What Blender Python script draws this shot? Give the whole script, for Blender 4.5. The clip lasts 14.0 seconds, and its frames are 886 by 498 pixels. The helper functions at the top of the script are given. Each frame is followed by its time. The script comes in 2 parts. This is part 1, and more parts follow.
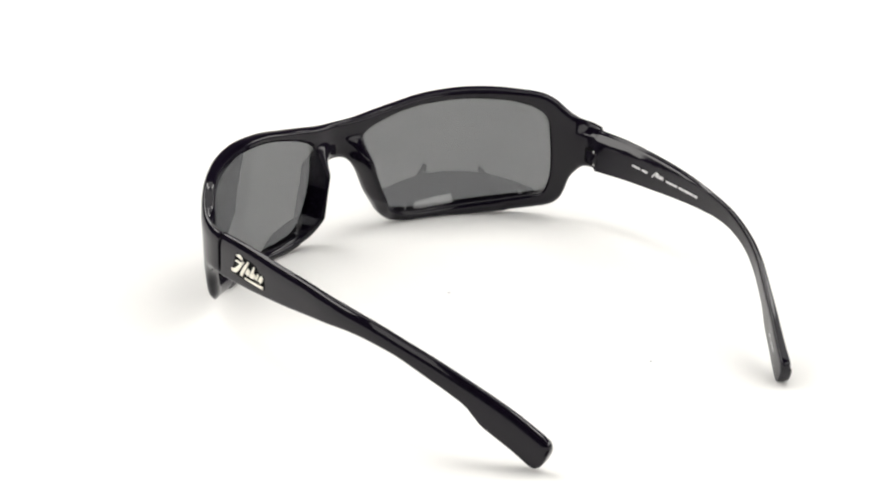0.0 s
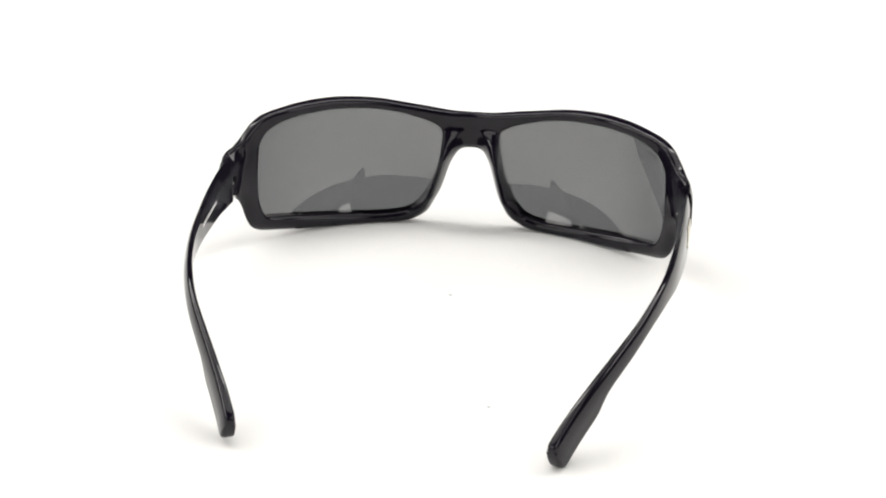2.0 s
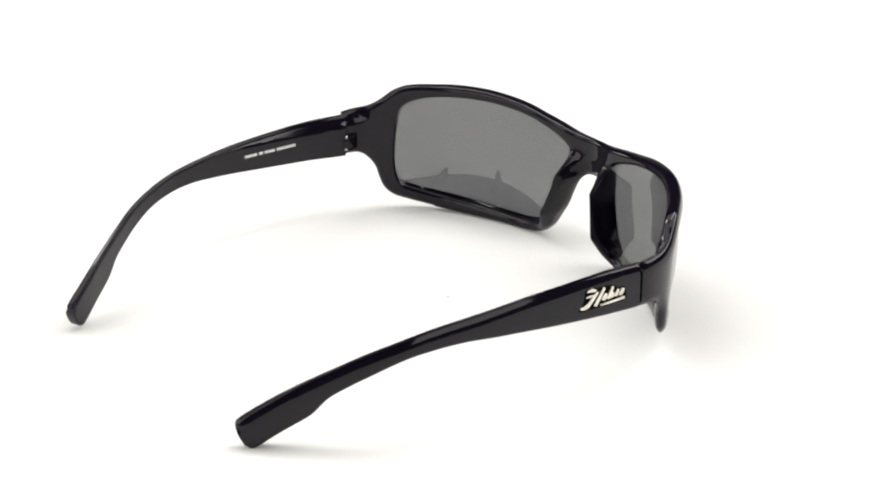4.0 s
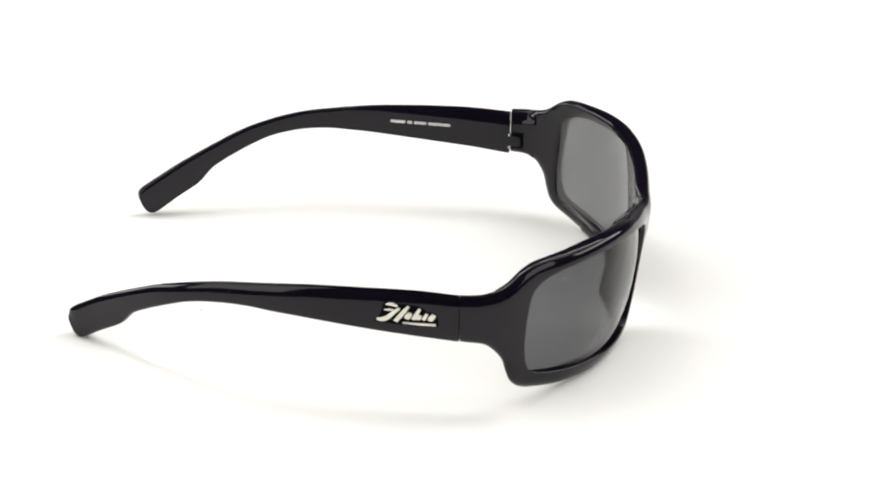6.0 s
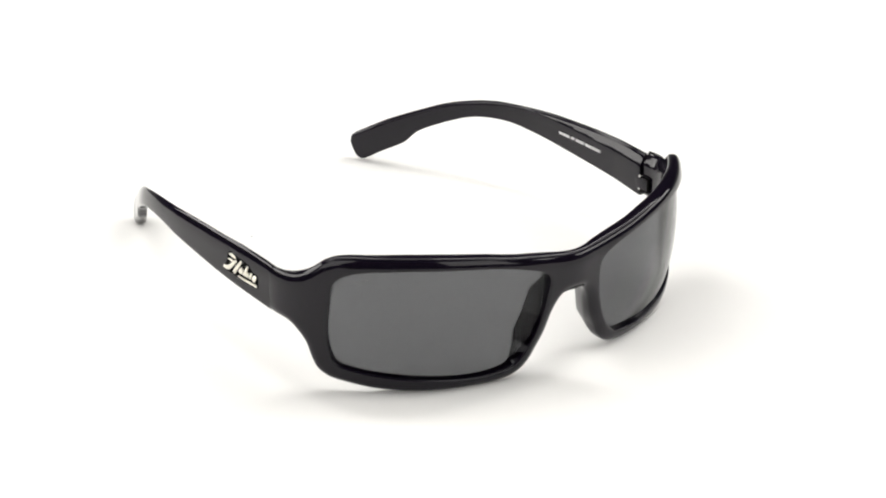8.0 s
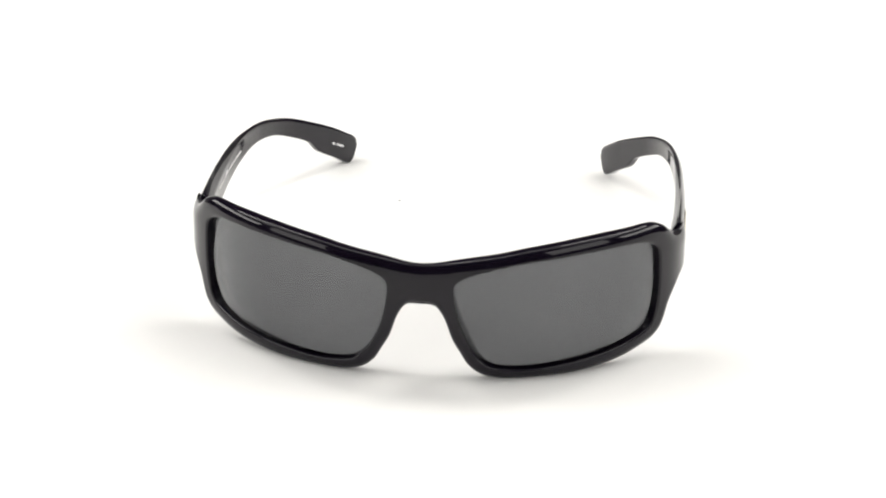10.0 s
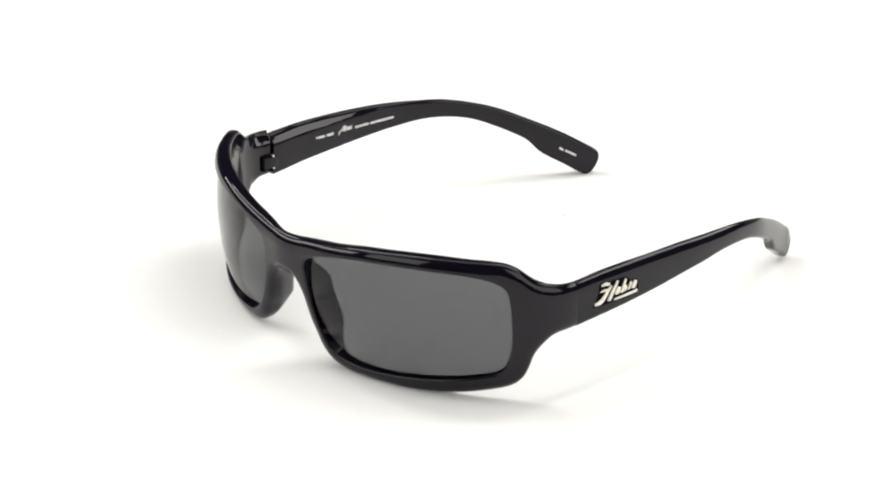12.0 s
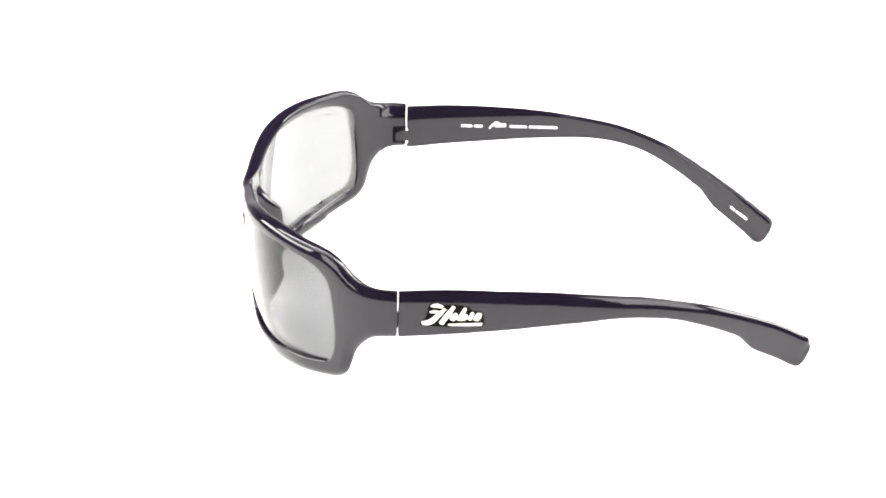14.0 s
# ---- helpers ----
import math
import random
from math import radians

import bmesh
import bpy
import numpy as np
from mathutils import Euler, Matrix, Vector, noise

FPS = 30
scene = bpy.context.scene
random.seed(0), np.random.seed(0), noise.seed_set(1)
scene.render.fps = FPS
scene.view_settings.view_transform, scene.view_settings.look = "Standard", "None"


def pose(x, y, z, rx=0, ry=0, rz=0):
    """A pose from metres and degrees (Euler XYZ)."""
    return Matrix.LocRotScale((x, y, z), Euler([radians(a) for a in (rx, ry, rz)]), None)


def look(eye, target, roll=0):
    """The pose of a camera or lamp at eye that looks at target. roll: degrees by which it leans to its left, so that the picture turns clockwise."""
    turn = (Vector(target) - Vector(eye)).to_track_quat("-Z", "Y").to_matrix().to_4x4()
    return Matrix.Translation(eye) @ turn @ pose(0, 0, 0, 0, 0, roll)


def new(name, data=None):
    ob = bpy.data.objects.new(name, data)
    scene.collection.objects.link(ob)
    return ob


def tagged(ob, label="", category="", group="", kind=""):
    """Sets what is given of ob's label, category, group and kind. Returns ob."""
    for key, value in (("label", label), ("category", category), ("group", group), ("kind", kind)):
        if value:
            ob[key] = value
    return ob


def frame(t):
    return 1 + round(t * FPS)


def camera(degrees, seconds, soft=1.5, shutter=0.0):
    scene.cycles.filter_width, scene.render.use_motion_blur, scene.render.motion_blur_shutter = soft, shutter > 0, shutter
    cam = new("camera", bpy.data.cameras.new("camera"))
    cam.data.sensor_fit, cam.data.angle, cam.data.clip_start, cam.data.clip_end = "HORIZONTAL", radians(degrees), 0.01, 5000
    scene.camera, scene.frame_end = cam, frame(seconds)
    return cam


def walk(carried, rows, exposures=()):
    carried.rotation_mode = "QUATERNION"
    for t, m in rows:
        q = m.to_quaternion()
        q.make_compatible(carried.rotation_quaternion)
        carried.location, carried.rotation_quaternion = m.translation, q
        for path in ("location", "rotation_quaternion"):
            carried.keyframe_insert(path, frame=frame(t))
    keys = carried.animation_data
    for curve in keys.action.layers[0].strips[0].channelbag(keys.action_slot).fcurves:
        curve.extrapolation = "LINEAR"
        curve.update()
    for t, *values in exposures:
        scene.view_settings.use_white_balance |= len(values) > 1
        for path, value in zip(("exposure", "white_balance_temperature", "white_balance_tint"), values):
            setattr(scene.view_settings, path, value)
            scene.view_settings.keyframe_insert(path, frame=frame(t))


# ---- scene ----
from mathutils import geometry

# ---- camera: stands still before a turntable ----
cam = camera(20.14, 14.0, soft=2.0)
EYE = (0.0, -0.6347, 0.2996)
AIM = (-0.00041, 0.0, 0.0141)
VIEW = look(EYE, AIM, 1.11)
walk(cam, [(0, VIEW), (14, VIEW)],
     exposures=[(0, 0.0), (13.5, 0.0), (13.6, 0.3), (13.7, 0.75), (13.8, 1.2), (13.9, 1.65), (14, 2.05)])

# ---- world and lights: a dim studio with soft boxes ----
world = bpy.data.worlds.new("studio_air")
scene.world = world
world.use_nodes = True
world.node_tree.nodes["Background"].inputs["Color"].default_value = (1.0, 0.99, 0.97, 1)
world.node_tree.nodes["Background"].inputs["Strength"].default_value = 0.02


def soft_light(name, eye, target, wide, deep, watts, colour=(1.0, 0.98, 0.945)):
    data = bpy.data.lights.new(name, "AREA")
    data.shape, data.size, data.size_y = "RECTANGLE", wide, deep
    data.energy, data.color = watts, colour
    ob = new(name, data)
    ob.matrix_world = look(eye, target)
    return ob


LIGHTS = [
    ("silk", (0.0, 0.27, 1.14), (0.0, 0.269, 0), 2.8, 1.1, 21.5, 0.06),
    ("overhead_a", (-0.41, 0.30, 0.83), (0.0, 0.03, 0), 0.13, 0.96, 4.4, 0.05),
    ("overhead_b", (0.41, 0.30, 0.83), (0.0, 0.03, 0), 0.13, 0.96, 4.4, 0.05),
    # backdrop: unseen lamp added only to brighten the paper sweep that the plastic reflects
    ("backdrop", (0.0, 0.52, 0.86), (0.0, 0.90, 0.80), 1.5, 0.30, 4.0, 0.04),
    ("flank_a", (-1.02, 0.20, 0.40), (0, 0.02, 0.02), 0.95, 0.26, 4.8, 0.05),
    ("flank_b", (1.02, 0.20, 0.40), (0, 0.02, 0.02), 0.95, 0.26, 4.4, 0.05),
    ("side_a", (-0.80, -0.72, 0.50), (0, 0, 0.03), 0.80, 0.74, 4.6, 0.28),
    ("side_b", (0.78, -0.76, 0.50), (0, 0, 0.03), 0.86, 0.74, 4.8, 0.28),
]
for nm, eye, target, wide, deep, watts, back in LIGHTS:
    soft_light("light_" + nm, eye, target, wide, deep, watts)


# ---- materials ----
def material(name, colour, rough, metal=0.0, scale=60.0, vary=0.15, bump=0.0, coat=0.0, rough_vary=0.1, ior=1.5):
    m = bpy.data.materials.new(name)
    m.use_nodes = True
    n, l = m.node_tree.nodes, m.node_tree.links
    b = n["Principled BSDF"]
    b.inputs["Metallic"].default_value = metal
    b.inputs["IOR"].default_value = ior
    b.inputs["Coat Weight"].default_value = coat
    b.inputs["Coat Roughness"].default_value = 0.03
    co = n.new("ShaderNodeTexCoord")
    big, fine = n.new("ShaderNodeTexNoise"), n.new("ShaderNodeTexNoise")
    big.inputs["Scale"].default_value, fine.inputs["Scale"].default_value = scale, scale * 14
    big.inputs["Detail"].default_value, fine.inputs["Detail"].default_value = 4, 3
    for t in (big, fine):
        l.new(co.outputs["Object"], t.inputs["Vector"])
    mix = n.new("ShaderNodeMath")
    mix.operation = "MULTIPLY_ADD"
    l.new(fine.outputs["Fac"], mix.inputs[0])
    mix.inputs[1].default_value = 0.4
    l.new(big.outputs["Fac"], mix.inputs[2])
    ramp = n.new("ShaderNodeMapRange")
    ramp.inputs["From Min"].default_value, ramp.inputs["From Max"].default_value = 0.4, 1.0
    ramp.inputs["To Min"].default_value, ramp.inputs["To Max"].default_value = 1 - vary, 1 + vary
    l.new(mix.outputs[0], ramp.inputs["Value"])
    tint = n.new("ShaderNodeVectorMath")
    tint.operation = "SCALE"
    tint.inputs[0].default_value = colour
    l.new(ramp.outputs[0], tint.inputs["Scale"])
    l.new(tint.outputs[0], b.inputs["Base Color"])
    gloss = n.new("ShaderNodeMapRange")
    gloss.inputs["From Min"].default_value, gloss.inputs["From Max"].default_value = 0.4, 1.0
    gloss.inputs["To Min"].default_value, gloss.inputs["To Max"].default_value = rough * (1 - rough_vary), rough * (1 + rough_vary)
    l.new(mix.outputs[0], gloss.inputs["Value"])
    l.new(gloss.outputs[0], b.inputs["Roughness"])
    if bump:
        bp = n.new("ShaderNodeBump")
        bp.inputs["Strength"].default_value = bump
        bp.inputs["Distance"].default_value = 0.0004
        l.new(mix.outputs[0], bp.inputs["Height"])
        l.new(bp.outputs[0], b.inputs["Normal"])
    return m


def lens_material(name, tint, mirror):
    """Dark polarised glass: a clear tinted body under a gloss that grows at grazing angles."""
    m = bpy.data.materials.new(name)
    m.use_nodes = True
    n, l = m.node_tree.nodes, m.node_tree.links
    n.remove(n["Principled BSDF"])
    body, gloss, mix = n.new("ShaderNodeBsdfTransparent"), n.new("ShaderNodeBsdfGlossy"), n.new("ShaderNodeMixShader")
    body.inputs["Color"].default_value = (*tint, 1)
    gloss.inputs["Color"].default_value = (1, 1, 1, 1)
    gloss.inputs["Roughness"].default_value = 0.0
    edge, power, add = n.new("ShaderNodeLayerWeight"), n.new("ShaderNodeMath"), n.new("ShaderNodeMath")
    power.operation, add.operation = "POWER", "MULTIPLY_ADD"
    power.inputs[1].default_value = 5.0
    edge.inputs["Blend"].default_value = 0.5
    l.new(edge.outputs["Facing"], power.inputs[0])
    l.new(power.outputs[0], add.inputs[0])
    add.inputs[1].default_value, add.inputs[2].default_value = 0.9, mirror
    l.new(add.outputs[0], mix.inputs["Fac"])
    l.new(body.outputs[0], mix.inputs[1])
    l.new(gloss.outputs[0], mix.inputs[2])
    l.new(mix.outputs[0], n["Material Output"].inputs["Surface"])
    return m


BLACK = material("gloss_black_plastic", (0.0052, 0.0038, 0.0080), 0.05, scale=90, vary=0.2, rough_vary=0.35, ior=1.36)
STEEL = material("screw_steel", (0.6, 0.59, 0.57), 0.25, metal=1.0, scale=400)
EMBLEM = material("cream_nickel", (0.80, 0.77, 0.68), 0.32, metal=0.75, scale=500, bump=0.1)
# near-black: paints the shade of the hinge slot; also the emblem's dark outline
DARK_MATT = material("matt_near_black", (0.002, 0.002, 0.002), 0.6, scale=300, ior=1.12)
PRINT = material("white_print", (0.62, 0.62, 0.62), 0.6, scale=900, vary=0.3)
TABLE = material("white_acrylic", (0.86, 0.855, 0.84), 0.55, scale=14, vary=0.012, bump=0.02)
DUST = material("grey_dust", (0.62, 0.62, 0.64), 0.9, scale=900)
WALLS = material("charcoal_paint", (0.045, 0.045, 0.047), 0.8, scale=3, vary=0.2)
BENCH = material("dark_bench", (0.03, 0.03, 0.032), 0.6, scale=8, vary=0.3)
HOUSING = material("black_fabric", (0.02, 0.02, 0.02), 0.8, scale=30)
LENS = lens_material("smoke_lens", (0.362, 0.366, 0.376), 0.010)
LENS_INNER = lens_material("smoke_lens_inner_face", (0.362, 0.366, 0.376), 0.066)
ETCH = lens_material("etched_film", (0.90, 0.90, 0.90), 0.03)
PAPER = material("white_paper", (0.82, 0.815, 0.80), 0.8, scale=6, vary=0.02)


# ---- building helpers ----
def shade(me):
    me.polygons.foreach_set("use_smooth", [True] * len(me.polygons))


def part(name, bm, mat, parent=None, label="", smooth=True):
    me = bpy.data.meshes.new(name)
    bmesh.ops.recalc_face_normals(bm, faces=bm.faces)
    bm.to_mesh(me)
    bm.free()
    me.materials.append(mat)
    if smooth:
        shade(me)
    ob = new(name, me)
    ob.parent = parent
    if label:
        tagged(ob, label)
    return ob


def spline(points, step):
    """A smooth open curve through the points, resampled at an even step."""
    p = np.array(points, float)
    q = np.vstack([2 * p[0] - p[1], p, 2 * p[-1] - p[-2]])
    out = []
    for i in range(1, len(q) - 2):
        a, b, c, d = q[i - 1], q[i], q[i + 1], q[i + 2]
        for u in np.linspace(0, 1, 24, endpoint=False):
            out.append(0.5 * (2 * b + (c - a) * u + (2 * a - 5 * b + 4 * c - d) * u * u + (3 * b - a - 3 * c + d) * u ** 3))
    return even(np.vstack([out, p[-1:]]), step)


def even(p, step):
    run = np.concatenate([[0], np.cumsum(np.hypot(*np.diff(p, axis=0).T))])
    t = np.linspace(0, run[-1], max(2, int(round(run[-1] / step)) + 1))
    return np.stack([np.interp(t, run, p[:, 0]), np.interp(t, run, p[:, 1])], 1)


def loop(points, step):
    p = [points[-2], points[-1], *points, points[0], points[1], points[2]]
    c = spline(p, step * 0.2)
    i = np.hypot(*(c - np.array(points[0])).T)
    n = len(c)
    a = int(np.argmin(i[: n // 2]))
    b = n // 2 + int(np.argmin(i[n // 2:]))
    return even(c[a:b + 1], step)[:-1]


def gap(points, line):
    """Distance of the points from an open line."""
    a, b = line[:-1], line[1:]
    d = b - a
    best = np.full(len(points), 1e9)
    for i in range(0, len(points), 500):
        w = points[i:i + 500, None] - a[None]
        u = np.clip((w * d).sum(-1) / np.maximum((d * d).sum(-1), 1e-18), 0, 1)
        best[i:i + 500] = np.sqrt(((w - u[..., None] * d) ** 2).sum(-1)).min(1)
    return best


def inside(points, ring):
    x, y = points[:, 0], points[:, 1]
    odd = np.zeros(len(points), bool)
    for (x0, y0), (x1, y1) in zip(ring, np.roll(ring, -1, 0)):
        hit = (y0 > y) != (y1 > y)
        odd ^= hit & (x < (x1 - x0) * (y - y0) / (y1 - y0 + 1e-18) + x0)
    return odd


def slab(rings, edges, top, bottom, place, fill=1.5):
    """A moulded plate. rings: the outer ring, then its holes, in flat coordinates. edges: (line, front width, back width, front
    depth, back depth) of the rounding. top, bottom: height over and under the sheet by flat coordinates. place: flat coordinates and height to space."""
    def within(p):
        ok = inside(p, rings[0])
        for h in rings[1:]:
            ok &= ~inside(p, h)
        return ok

    rim = np.vstack(rings)
    count = len(rim)
    closed = [np.vstack([r, r[:1]]) for r in rings]
    every = lambda p: np.min([gap(p, c) for c in closed], axis=0)
    extra = []
    for line, rf, rb, _, _ in edges:
        d = np.gradient(line, axis=0)
        nrm = np.stack([-d[:, 1], d[:, 0]], 1) / np.maximum(np.hypot(*d.T), 1e-12)[:, None]
        for r in {rf, rb}:
            for share in (0.03, 0.09, 0.18, 0.3, 0.44, 0.6, 0.8, 1.0):
                for side in (1, -1):
                    p = line + side * nrm * r * share
                    p = p[within(p)]
                    if len(p):
                        extra.append(p[every(p) > r * share * 0.93])
    lo, hi = rim.min(0), rim.max(0)
    g = np.stack(np.meshgrid(np.arange(lo[0], hi[0], fill), np.arange(lo[1], hi[1], fill)), -1).reshape(-1, 2)
    g = g[within(g)]
    far = max(max(rf, rb) for _, rf, rb, _, _ in edges)
    if len(g):
        extra.append(g[every(g) > min(far * 1.15, fill * 2)])
    pts = np.vstack([rim, *extra])
    seg, base = [], 0
    for r in rings:
        seg += [(base + i, base + (i + 1) % len(r)) for i in range(len(r))]
        base += len(r)
    v, _, f, ov, _, _ = geometry.delaunay_2d_cdt([Vector(p) for p in pts], seg, [], 0, 1e-7)
    v = np.array([tuple(p) for p in v])
    tri = np.array([t for t in f if len(t) == 3])
    tri = tri[within(v[tri].mean(1))]
    up, down = top(v[:, 0], v[:, 1]), bottom(v[:, 0], v[:, 1])
    cut_f, cut_b = np.zeros(len(v)), np.zeros(len(v))
    for line, rf, rb, df, db in edges:
        d = gap(v, line)
        for r, deep, cut in ((rf, df, cut_f), (rb, db, cut_b)):
            k = np.clip(1 - d / r, 0, 1)
            np.maximum(cut, deep * (1 - np.sqrt(np.maximum(1 - k * k, 0))), out=cut)
    up, down = up - cut_f, down + cut_b
    mid = (up + down) / 2
    bad = up < down
    up[bad], down[bad] = mid[bad], mid[bad]
    a, b = place(v[:, 0], v[:, 1], up), place(v[:, 0], v[:, 1], down)
    bm = bmesh.new()
    va = [bm.verts.new(p) for p in a]
    vb = [bm.verts.new(p) for p in b]
    side = {}
    for t in tri:
        bm.faces.new([va[i] for i in t])
        bm.faces.new([vb[i] for i in t[::-1]])
        for i, j in ((0, 1), (1, 2), (2, 0)):
            key = (t[i], t[j])
            if key[::-1] in side:
                del side[key[::-1]]
            else:
                side[key] = True
    for i, j in side:
        bm.faces.new((va[j], va[i], vb[i], vb[j]))
    bmesh.ops.remove_doubles(bm, verts=bm.verts, dist=2e-6)
    loose = [x for x in bm.verts if not x.link_faces]
    bmesh.ops.delete(bm, geom=loose, context="VERTS")
    return bm


def box(bm, x0, x1, y0, y1, z0, z1, bevel=0.0):
    made = bmesh.ops.create_cube(bm, size=1)["verts"]
    for v in made:
        v.co = (x0 if v.co.x < 0 else x1, y0 if v.co.y < 0 else y1, z0 if v.co.z < 0 else z1)
    if bevel:
        es = {e for v in made for e in v.link_edges}
        bmesh.ops.bevel(bm, geom=list(es), offset=bevel, segments=3, profile=0.5, affect="EDGES")


def disc(bm, m, radius, depth, bevel, turns=24):
    made = bmesh.ops.create_cone(bm, cap_ends=True, segments=turns, radius1=radius, radius2=radius, depth=depth)["verts"]
    es = {e for v in made for e in v.link_edges if len(e.link_faces) == 2 and any(len(f.verts) > 4 for f in e.link_faces)}
    bmesh.ops.transform(bm, matrix=m, verts=made)
    if bevel:
        bmesh.ops.bevel(bm, geom=list(es), offset=bevel, segments=3, profile=0.5, affect="EDGES")


MM = 0.001

# ---- the curved sheet of the spectacle front: s runs round the face, z up, n out of the sheet; millimetres ----
RUN = np.linspace(0, 100, 1001)
BEND = np.interp(RUN, [0, 15, 30, 45, 56, 63, 68, 72, 76, 81, 90],
                 [0.0072, 0.0094, 0.0150, 0.0177, 0.0173, 0.0139, 0.0117, 0.0185, 0.0337, 0.0531, 0.0548])
HEAD = np.minimum(np.concatenate([[0], np.cumsum((BEND[1:] + BEND[:-1]) / 2 * 0.1)]), 1.60)
PLAN_X = np.concatenate([[0], np.cumsum((np.cos(HEAD[1:]) + np.cos(HEAD[:-1])) / 2 * 0.1)])
PLAN_Y = 15.0 - np.concatenate([[0], np.cumsum((np.sin(HEAD[1:]) + np.sin(HEAD[:-1])) / 2 * 0.1)])
S_END = 87.0


def on_front(s, z, n):
    side, run = np.sign(s), np.abs(s)
    x, y, h = (np.interp(run, RUN, c) for c in (PLAN_X, PLAN_Y, HEAD))
    tilt = 0.096 + 0.044 * np.clip(run / 68, 0, 1)
    y = y + tilt * (z - 20) * np.cos(h)
    return np.stack([side * (x + n * np.sin(h)), y + n * np.cos(h), z], -1) * MM


BROW = [(0, 34.2), (5.7, 34.5), (13.7, 35.7), (20.8, 36.8), (28, 38.1), (35, 38.9), (43, 39.5), (52, 39.6), (59.9, 39.3),
        (64.4, 39.1), (68.1, 38.5), (71.4, 37.0), (74.0, 35.0), (76.6, 33.4), (80.4, 32.4), (S_END, 31.9)]
UNDER = [(S_END, 18.6), (81, 18.1), (77.7, 16.2), (74.9, 13.1), (73.3, 9.4), (71.4, 6.1), (68.1, 3.8), (63.1, 2.5), (55, 1.1),
         (44, 0.2), (36, 0.0), (28, 0.0), (21.2, 0.2), (16.1, 1.4), (12.6, 4.2), (10.4, 8.0), (8.3, 12.0), (6.2, 18.2), (4.1, 21.7), (2.2, 22.8), (0, 22.9)]
HOLE = [(8.8, 28.1), (11.0, 30.4), (17, 32.7), (28, 35.1), (44, 36.2), (56, 35.8), (63.6, 34.4), (67.9, 31.5), (68.9, 26.2), (69.1, 19.5),
        (68.4, 12.9), (66.0, 8.4), (61, 6.7), (53, 5.3), (44, 4.2), (36, 3.5), (28, 3.1), (22, 3.5), (17.6, 4.7), (14.2, 8.0), (12.0, 12.2), (9.9, 18.2), (8.9, 24.3)]


def build_front(parent):
    a, b = spline(BROW, 0.8), spline(UNDER, 0.8)
    cut = even(np.array([a[-1], b[0]]), 0.8)
    right = np.vstack([a, cut[1:-1], b])
    outer = np.vstack([right, (right * [-1, 1])[::-1][1:-1]])
    flip = lambda c: (c * [-1, 1])[::-1]
    brow = np.vstack([flip(a)[:-1], a])
    under = np.vstack([b, flip(b)[1:]])
    hole = loop(HOLE, 0.8)
    ring = lambda h: np.vstack([h, h[:1]])
    low = b[(b[:, 0] > 55) & (b[:, 0] < 79)]
    edges = [(brow, 4.2, 1.4, 2.2, 1.3), (under, 2.8, 2.0, 2.0, 1.7), (low, 2.8, 3.6, 2.0, 2.2), (flip(low), 2.8, 3.6, 2.0, 2.2), (cut, 0.25, 0.25, 0.2, 0.2), (flip(cut), 0.25, 0.25, 0.2, 0.2),
             (ring(hole), 0.7, 1.5, 0.5, 1.5), (ring(flip(hole)), 0.7, 1.5, 0.5, 1.5)]

    def front(s, z):
        run = np.abs(s)
        return 0.2 + 0.7 * np.exp(-(run / 6.0) ** 2) + 0.5 * np.exp(-((run - 74.5) / 6.0) ** 2)

    def back(s, z):
        run = np.abs(s)
        deep = 3.9 + 0.9 * np.clip((z - 30) / 8, 0, 1) - 1.0 * np.clip((run - 50) / 16, 0, 1)
        pad = np.exp(-((run - 10.6 + (z - 16) * 0.32) / 3.2) ** 2) * np.clip((z - 2) / 8, 0, 1) * np.clip((29 - z) / 7, 0, 1)
        deep = deep - 1.7 * np.exp(-(run / 6.5) ** 2) - 1.5 * np.exp(-(run / 6.0) ** 2) * np.clip((28 - z) / 5, 0, 1)
        deep = deep + 5.9 * pad
        end = np.clip((run - 70) / 12, 0, 1)
        ledge = 2.3 * np.clip((run - 77) / 5, 0, 1) * np.clip((z - 28.4) / 3.5, 0, 1)
        return -(deep * (1 - end) + 3.2 * end) + ledge

    return part("front_frame", slab([outer, hole, flip(hole)], edges, front, back, on_front, fill=1.1), BLACK, parent,
                "glossy black wraparound plastic front with nose rests")


def dome(s, z):
    """The lens bulges a little more than the rim that holds it."""
    return 1.9 * (1 - ((z - 19.5) / 16.8) ** 2 - ((np.abs(s) - 39) / 31.0) ** 2)


def build_lens(parent, side):
    hole = loop(HOLE, 1.0)
    c = hole.mean(0)
    away = hole - c
    grown = c + away * (1 + 0.95 / np.hypot(*away.T))[:, None]
    if side < 0:
        grown = (grown * [-1, 1])[::-1]
    ring = np.vstack([grown, grown[:1]])
    bm = slab([grown], [(ring, 0.3, 0.3, 0.2, 0.2)], lambda s, z: dome(s, z) - 0.9, lambda s, z: dome(s, z) - 2.1, on_front, fill=1.3)
    ob = part("lens", bm, LENS, parent, "smoke-grey polarised lens")
    ob.data.materials.append(LENS_INNER)
    for f in ob.data.polygons:
        f.material_index = 1 if f.normal.y < 0 else 0
    if side > 0:
        mark = even(np.array([(58.2, 33.0), (62.6, 32.4), (62.5, 31.6), (58.1, 32.2), (58.2, 33.0)]), 0.6)[:-1]
        bm = slab([mark], [(np.vstack([mark, mark[:1]]), 0.02, 0.02, 0.02, 0.02)], lambda s, z: dome(s, z) - 0.87,
                  lambda s, z: dome(s, z) - 0.95, on_front, fill=0.7)
        part("etched_mark", bm, ETCH, ob, "faint grey etched mark")
    return ob


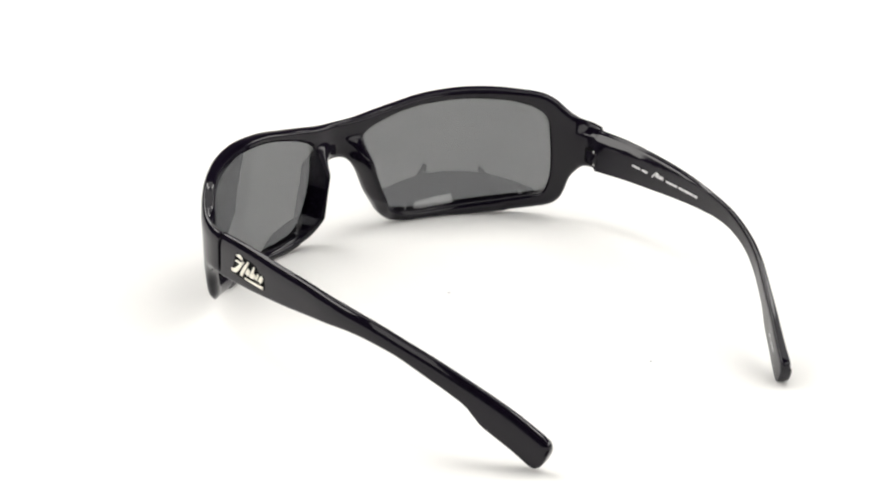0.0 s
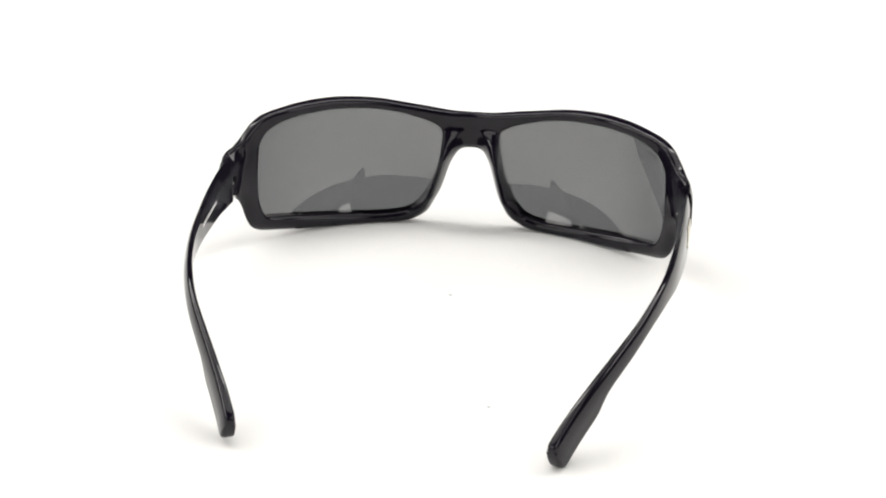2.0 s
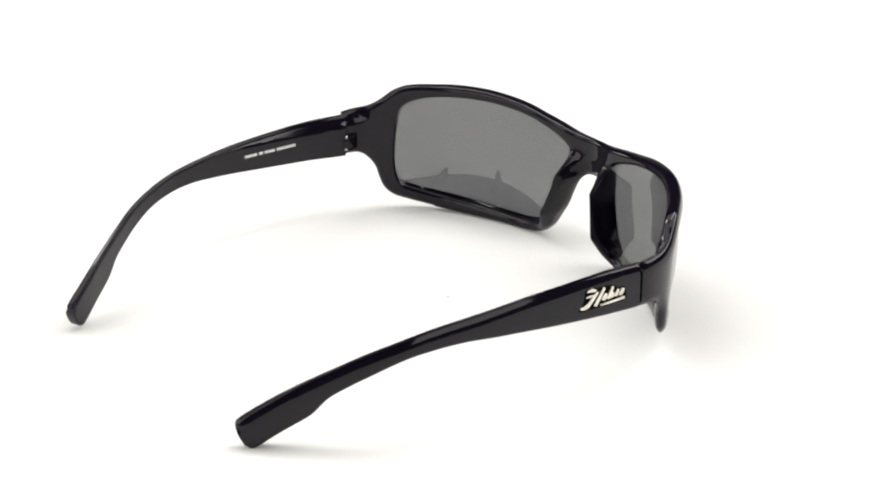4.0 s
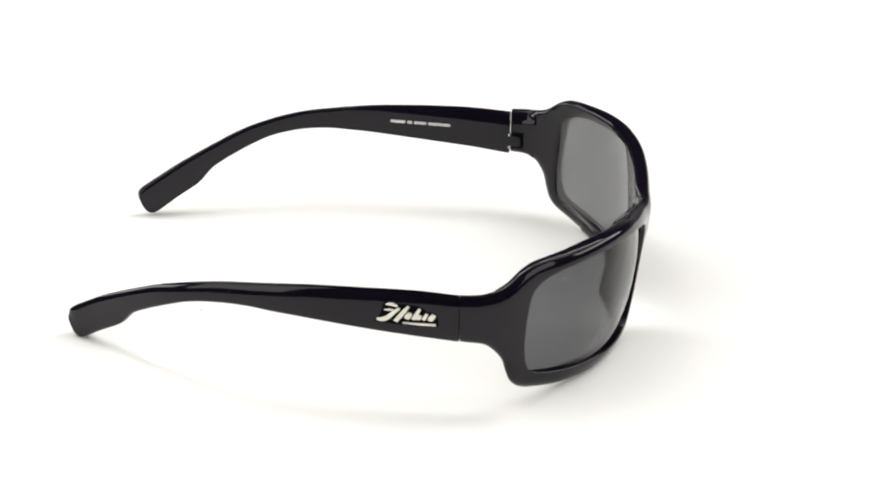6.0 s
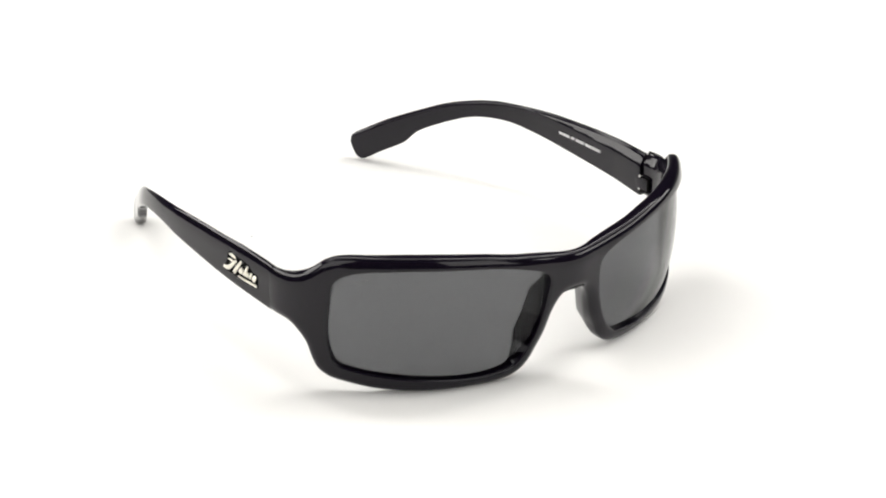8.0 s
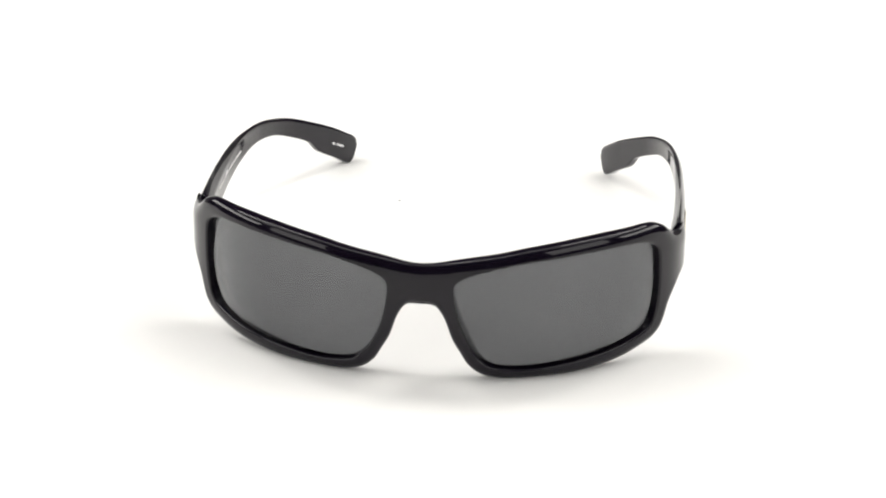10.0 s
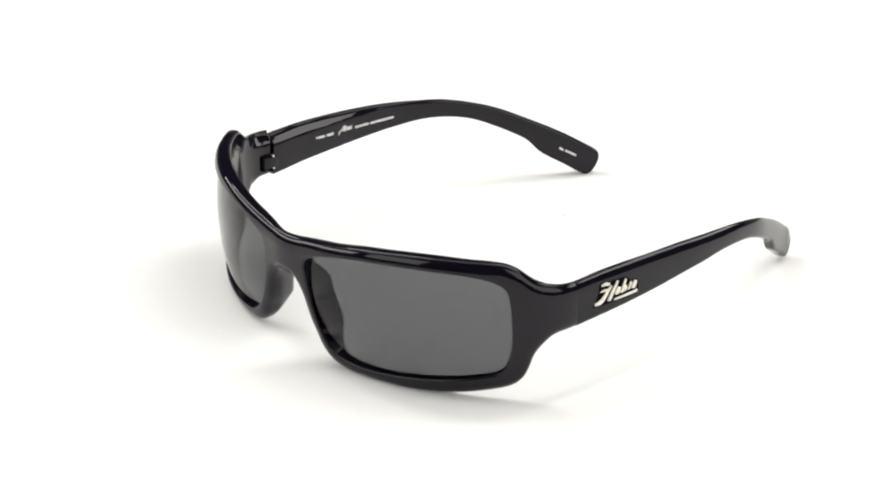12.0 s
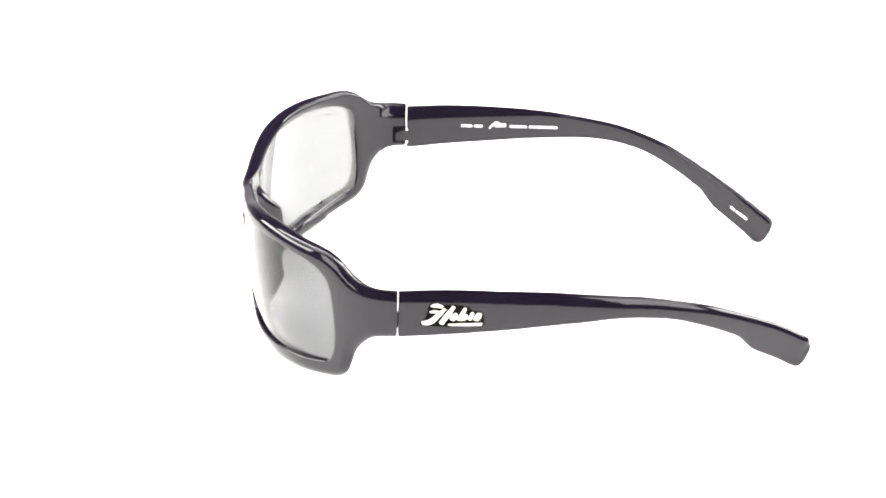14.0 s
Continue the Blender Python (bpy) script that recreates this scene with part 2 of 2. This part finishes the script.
# ---- temples: y runs back, z up, n out of the side ----
ARM_Y = np.array([-142, -134, -120, -105, -90, -75, -60, -45, -28.0])
ARM_X = np.array([38.9, 42.1, 49.8, 58.0, 62.7, 65.3, 66.3, 66.8, 66.7])
ARM_TOP = [(-28.1, 31.4), (-40, 32.0), (-54, 31.8), (-68, 31.2), (-84, 29.6), (-92, 28.5), (-100, 26.6), (-108.7, 23.8), (-117.4, 19.7), (-126.5, 14.9), (-134.2, 10.0),
           (-136.7, 8.3), (-137.9, 6.8), (-137.6, 4.3), (-136.3, 1.5), (-135.1, 0.4), (-133.9, 0.2), (-132.2, 1.1), (-128, 4.0), (-122.6, 7.4), (-120.6, 9.0), (-119, 10.9),
           (-116.4, 13.4), (-109, 17.5), (-100.5, 21.1), (-92.2, 22.8), (-84, 23.3), (-76, 22.8), (-69, 22.3), (-54, 20.9), (-39.7, 19.7), (-28.1, 18.7)]


def arm_place(side, reach=1.0):
    rise, splay = (0.9, 2.0) if side < 0 else (-0.1, 0.0)

    def place(y, z, n):
        z = z + rise * np.clip((-60 - y) / 75, 0, 1)
        x = np.interp(y, np.linspace(-142, -28, 115), SMOOTH_X)
        slope = np.gradient(SMOOTH_X, 1.0)
        g = np.interp(y, np.linspace(-142, -28, 115), slope)
        mid = np.interp(y, [-134, -118, -100, -80, -54, -28], [5, 15, 24, 27.5, 27.3, 25.6])
        lean = np.interp(y, [-138, -110, -80, -60, -40, -28], [0.01, 0.0, 0.05, 0.055, 0.055, 0.01])
        x = x + n / np.sqrt(1 + g * g) - lean * (z - mid) + splay * np.clip((-62 - y) / 72, 0, 1.1) ** 1.3
        yy = y - n * g / np.sqrt(1 + g * g)
        yy = -28 + (yy + 28) * reach
        return np.stack([side * x, yy, z], -1) * MM
    return place


def smooth_arm():
    y = np.linspace(-142, -28, 115)
    x = np.interp(y, ARM_Y, ARM_X)
    for _ in range(3):
        p = np.pad(x, 4, mode="reflect", reflect_type="odd")
        x = np.convolve(p, np.ones(9) / 9, "valid")
    return x


SMOOTH_X = smooth_arm()
arm_thick = lambda y: np.interp(y, [-138, -125, -110, -90, -60, -40, -28], [3.6, 2.95, 2.55, 2.25, 2.5, 3.1, 3.8])


def arm_back(y, z):
    """The inner side, with a chamfer under the top edge that tapers away from the hinge."""
    wide = np.interp(y, [-82, -66, -54, -28], [0.01, 1.4, 2.4, 3.2])
    deep = np.interp(y, [-82, -66, -54, -28], [0.0, 0.65, 1.2, 1.7])
    crest = np.interp(y, [-84, -68, -54, -28], [29.5, 30.9, 31.4, 31.1])
    return -arm_thick(y) + deep * np.clip((z - crest + wide) / wide, 0, 1)


def build_temple(parent, side, reach):
    a = spline(ARM_TOP, 0.7)
    cut = even(np.array([a[-1], a[0]]), 0.9)
    ring = np.vstack([a, cut[1:-1]])
    turn = int(np.argmin(a[:, 0]))
    bm = slab([ring], [(a[:turn + 1], 4.8, 1.4, 1.6, 0.9), (a[turn:], 1.1, 0.45, 1.0, 0.45), (cut, 0.25, 0.25, 0.2, 0.2)], lambda y, z: np.zeros(len(y)), arm_back, arm_place(side, reach), fill=0.65)
    return part("temple", bm, BLACK, parent, "glossy black curved temple arm")


def stripe(points, width):
    """The outline of a brush stroke along points."""
    c = spline(points, 0.25)
    d = np.gradient(c, axis=0)
    nrm = np.stack([-d[:, 1], d[:, 0]], 1) / np.hypot(*d.T)[:, None]
    w = np.interp(np.linspace(0, 1, len(c)), np.linspace(0, 1, len(width)), width)[:, None] / 2
    return np.vstack([c + nrm * w, (c - nrm * w)[::-1]])


def relief(ring, lift, place, radius=0.12):
    r = np.vstack([ring, ring[:1]])
    return slab([ring], [(r, radius, 0.05, radius, 0.05)], lambda y, z: np.full(len(y), lift), lambda y, z: np.full(len(y), -0.2), place, fill=0.8)


# emblem strokes in a frame of its own: u forwards along the reading line, v up
STROKES = [
    ([(-0.1, 1.0), (1.4, 1.1), (2.6, 1.8), (4.0, 3.4), (5.7, 5.4)], [0.8, 1.5, 1.3, 1.0, 0.8]),
    ([(2.2, 6.3), (3.5, 6.5), (5.2, 6.0)], [0.5, 1.1, 0.7]),
    ([(1.8, 4.4), (3.2, 4.6), (4.6, 4.3)], [0.4, 0.8, 0.6]),
    ([(4.7, 0.7), (5.4, 1.9), (6.4, 3.6), (8.0, 6.2)], [1.1, 1.3, 1.1, 0.7]),
    ([(6.3, 3.1), (6.9, 3.9), (7.4, 4.2)], [0.5, 0.6, 0.4]),
    ([(7.4, 1.9), (8.0, 2.9), (8.6, 4.0)], [1.2, 1.7, 1.0]),
    ([(9.3, 1.8), (10.0, 3.5), (10.9, 5.7)], [1.2, 1.1, 0.7]),
    ([(10.4, 1.9), (10.8, 2.7), (11.1, 3.6)], [0.8, 1.2, 0.7]),
    ([(11.9, 1.9), (12.3, 3.0), (12.8, 4.2)], [0.9, 1.0, 0.8]),
    ([(13.4, 1.8), (14.0, 2.9), (14.6, 4.0)], [1.2, 1.6, 1.1]),
    ([(6.6, 0.5), (10.5, 0.5), (15.1, 0.6)], [0.5, 0.8, 0.9]),
]


def build_emblem(temple, side, reach):
    place = arm_place(side, reach)

    def on(ring):
        u, v = ring[:, 0], ring[:, 1] * 0.86
        if side > 0:
            return np.stack([-49.1 + u, 23.3 + v * 0.92 - u * 0.02], 1)
        return np.stack([-34.3 - u, 22.5 + v + u * 0.02], 1)

    # thin near-black plate, just proud of the arm, that outlines the strokes
    backing = [(-0.7, 0.4), (0.6, 0.0), (5, -0.2), (10, -0.2), (15.2, -0.1), (15.7, 1.0), (15.1, 4.3), (12.9, 4.7), (11.3, 6.1), (8.2, 6.7), (5.5, 6.7), (2.0, 7.0), (1.2, 4.4), (0.6, 2.2)]
    plate = part("emblem_outline", relief(on(loop(backing, 0.5)), 0.05, place, 0.04), DARK_MATT, temple, "dark matt outline round the emblem")
    for c, w in STROKES:
        part("emblem_stroke", relief(on(stripe(c, w)), 0.32, place), EMBLEM, plate, "raised cream metal emblem stroke")


def build_print(temple, side, reach):
    outer = arm_place(side, reach)
    inner = lambda y, z, n: outer(y, z, -arm_thick(y) - n)

    def bar(y0, y1, z0, z1, h):
        u = np.array([(y0, z0 - h / 2), (y1, z1 - h / 2), (y1, z1 + h / 2), (y0, z0 + h / 2)])
        r = np.vstack([even(np.array([u[i], u[(i + 1) % 4]]), 0.6)[:-1] for i in range(4)])
        part("print_bar", slab([r], [(np.vstack([r, r[:1]]), 0.02, 0.02, 0.02, 0.02)], lambda y, z: np.full(len(y), 0.05),
                               lambda y, z: np.full(len(y), -0.1), inner, fill=0.7), PRINT, temple, "small white printed mark")

    def words(y0, y1, z0, z1, h, letters):
        """One bar a word, in lengths that go by its letters."""
        total = sum(letters) + 0.8 * (len(letters) - 1)
        at = 0.0
        for count in letters:
            a, b = ((y0 + (y1 - y0) * k / total, z0 + (z1 - z0) * k / total) for k in (at, at + count))
            bar(a[0], b[0], a[1], b[1], h)
            at += count + 0.8

    if side < 0:
        words(-64.4, -46.2, 26.6, 26.2, 0.85, (6, 2, 5, 9))
    else:
        words(-44.6, -51.2, 25.9, 25.8, 0.75, (4, 3))
        words(-59.4, -73.8, 25.9, 26.1, 0.75, (6, 10))
        for y0, y1, z0, z1, h in ((-53.2, -54.6, 25.2, 26.6, 0.8), (-54.8, -56.2, 26.5, 26.4, 1.7), (-56.4, -58.2, 26.2, 26.2, 1.1)):
            bar(y0, y1, z0, z1, h)
        words(-126.4, -131.2, 9.6, 6.9, 0.8, (2, 5))


def build_hinge(parent, side):
    """A plastic tongue that runs from the temple into the end piece; a solid near-black block paints the slot's shade.
    """
    h = new("hinge")
    h.parent = parent

    def block(name, x0, x1, y0, y1, z0, z1, mat, label, bevel):
        bm = bmesh.new()
        box(bm, *sorted((side * x0 * MM, side * x1 * MM)), y0 * MM, y1 * MM, z0 * MM, z1 * MM, bevel * MM)
        part(name, bm, mat, h, label)

    # no opening is cut: the slot's darkness is this block's colour
    block("hinge_slot_shade", 62.85, 65.0, -27.9, -24.2, 20.5, 25.0, DARK_MATT, "near-black block for the shade in the hinge slot", 0.1)
    block("hinge_tongue", 62.8, 64.8, -29.6, -24.7, 20.9, 24.6, BLACK, "glossy black hinge tongue", 0.25)
    bm = bmesh.new()
    disc(bm, pose(side * 0.0636, -0.0281, 0.0228), 0.0008, 0.0046, 0.0002)
    part("hinge_pin", bm, STEEL, h, "tiny steel hinge pin")
    return h


def build_sunglasses():
    base = new("sunglasses")
    tagged(base, "glossy black wraparound sunglasses with smoke-grey lenses, open on white turntable", "sunglasses")
    front = build_front(base)
    for side in (1, -1):
        build_lens(base, side)
        reach = 0.996 if side > 0 else 0.998
        temple = build_temple(base, side, reach)
        build_emblem(temple, side, reach)
        build_print(temple, side, reach)
        build_hinge(base, side)
    return base


# ---- the setting ----
def build_turntable():
    base = new("turntable")
    tagged(base, "plain white round turntable top with a few dust specks", "turntable")
    bm = bmesh.new()
    disc(bm, pose(0, 0, -0.006), 0.36, 0.012, 0.002, 160)
    part("table_top", bm, TABLE, base, "matt white acrylic disc", smooth=False)
    for x, y, r in ((0.002, 0.0, 0.00035), (0.0205, -0.065, 0.00035)):
        bm = bmesh.new()
        bmesh.ops.create_icosphere(bm, subdivisions=2, radius=r)
        for v in bm.verts:
            v.co = Vector((v.co.x * 1.5, v.co.y, v.co.z * 0.5)) + v.co.normalized() * noise.noise(v.co * 3000) * r * 0.5
        ob = part("dust_speck", bm, DUST, base, "tiny grey dust speck")
        ob.location = (x, y, r * 0.3)
    bm = bmesh.new()
    disc(bm, pose(0, 0, -0.027), 0.09, 0.03, 0.003, 64)
    part("spindle", bm, HOUSING, base, smooth=False)
    return base


def build_room():
    def wall(name, x0, x1, y0, y1, z0, z1, mat, label, cat):
        bm = bmesh.new()
        box(bm, x0, x1, y0, y1, z0, z1)
        ob = part(name, bm, mat, None, label, smooth=False)
        return tagged(ob, label, cat, kind="structure")
    wall("floor", -2.2, 2.2, -2.2, 2.2, -0.95, -0.85, WALLS, "charcoal studio floor", "floor")
    wall("ceiling", -2.2, 2.2, -2.2, 2.2, 1.75, 1.85, WALLS, "charcoal studio ceiling", "ceiling")
    wall("wall_north", -2.2, 2.2, 2.2, 2.3, -0.85, 1.75, WALLS, "charcoal studio wall", "wall")
    wall("wall_south", -2.2, 2.2, -2.3, -2.2, -0.85, 1.75, WALLS, "charcoal studio wall", "wall")
    wall("wall_east", 2.2, 2.3, -2.2, 2.2, -0.85, 1.75, WALLS, "charcoal studio wall", "wall")
    wall("wall_west", -2.3, -2.2, -2.2, 2.2, -0.85, 1.75, WALLS, "charcoal studio wall", "wall")
    # unseen white paper sweep behind the bench, added for the gloss to reflect
    bm = bmesh.new()
    rows = []
    for i in range(33):
        if i < 9:
            y, z = 0.44 + 0.02 * i, -0.04
        elif i < 25:
            a = (i - 8) / 16 * math.pi / 2
            y, z = 0.60 + 0.30 * math.sin(a), 0.26 - 0.30 * math.cos(a)
        else:
            y, z = 0.90, 0.26 + (i - 24) * 0.14
        rows.append([bm.verts.new((x, y, z)) for x in (-1.3, 1.3)])
    for p, q in zip(rows, rows[1:]):
        bm.faces.new((p[0], p[1], q[1], q[0]))
    bmesh.ops.solidify(bm, geom=bm.faces[:], thickness=0.002)
    tagged(part("backdrop", bm, PAPER), "unseen white paper sweep behind the bench", "backdrop", kind="structure")
    bench = new("bench")
    tagged(bench, "dark studio bench that carries the turntable", "table")
    bm = bmesh.new()
    box(bm, -0.7, 0.7, -0.45, 0.82, -0.072, -0.042, 0.003)
    part("bench_top", bm, BENCH, bench, smooth=False)
    for x in (-0.65, 0.65):
        for y in (-0.4, 0.77):
            bm = bmesh.new()
            box(bm, x - 0.025, x + 0.025, y - 0.025, y + 0.025, -0.85, -0.072, 0.003)
            part("leg", bm, BENCH, bench, smooth=False)


def build_softbox(eye, target, wide, deep, back):
    base = new("softbox")
    tagged(base, "unseen black fabric softbox hung outside the view", "studio light")
    base.matrix_world = look(eye, target)
    bm = bmesh.new()
    w, d = wide / 2 + 0.01, deep / 2 + 0.01
    ring0 = [bm.verts.new((sx * w, sy * d, -0.03)) for sx, sy in ((-1, -1), (1, -1), (1, 1), (-1, 1))]
    near = 0.09 if back > 0.1 else w * 0.97
    ring1 = [bm.verts.new((sx * near, sy * min(near, d * 0.97), back)) for sx, sy in ((-1, -1), (1, -1), (1, 1), (-1, 1))]
    for i in range(4):
        bm.faces.new((ring0[i], ring0[(i + 1) % 4], ring1[(i + 1) % 4], ring1[i]))
    bm.faces.new(ring1)
    part("shell", bm, HOUSING, base, smooth=False)
    bm = bmesh.new()
    disc(bm, pose(0, 0, back + 0.04), 0.06, 0.08, 0.005, 32)
    part("lamp_head", bm, HOUSING, base, smooth=False)
    head = base.matrix_world @ Vector((0, 0, back + 0.06))
    bm = bmesh.new()
    disc(bm, base.matrix_world.inverted() @ pose(head.x, head.y, (head.z + 1.752) / 2), 0.012, 1.752 - head.z, 0.0, 20)
    part("hanging_rod", bm, HOUSING, base, smooth=False)


build_room()
for nm, eye, target, wide, deep, watts, back in LIGHTS:
    build_softbox(eye, target, wide, deep, back)
turntable = build_turntable()
sunglasses = build_sunglasses()

# ---- the turn: seconds and degrees ----
TURNS = [(0, 37.34), (0.5, 25.70), (1, 15.54), (1.5, 4.03), (2, -7.18), (2.5, -18.53), (3, -28.78), (3.2, -33.59), (4.25, -57.0), (5.3, -80.46),
         (5.5, -84.85), (6, -96.53), (6.5, -107.77), (7, -118.19), (7.5, -129.38), (8, -140.90), (8.2, -145.29), (9.25, -168.5), (10.3, -191.63),
         (10.5, -195.14), (11, -206.72), (11.5, -218.13), (12, -229.20), (12.5, -239.15), (13, -249.54), (13.5, -259.75), (14, -269.68)]


def motions():
    walk(turntable, [(t, pose(0, 0, 0, 0, 0, a)) for t, a in TURNS])
    walk(sunglasses, [(t, pose(0, 0, 0, 0, 0, a) @ pose(0.0006, 0.0399, 0)) for t, a in TURNS])


motions()
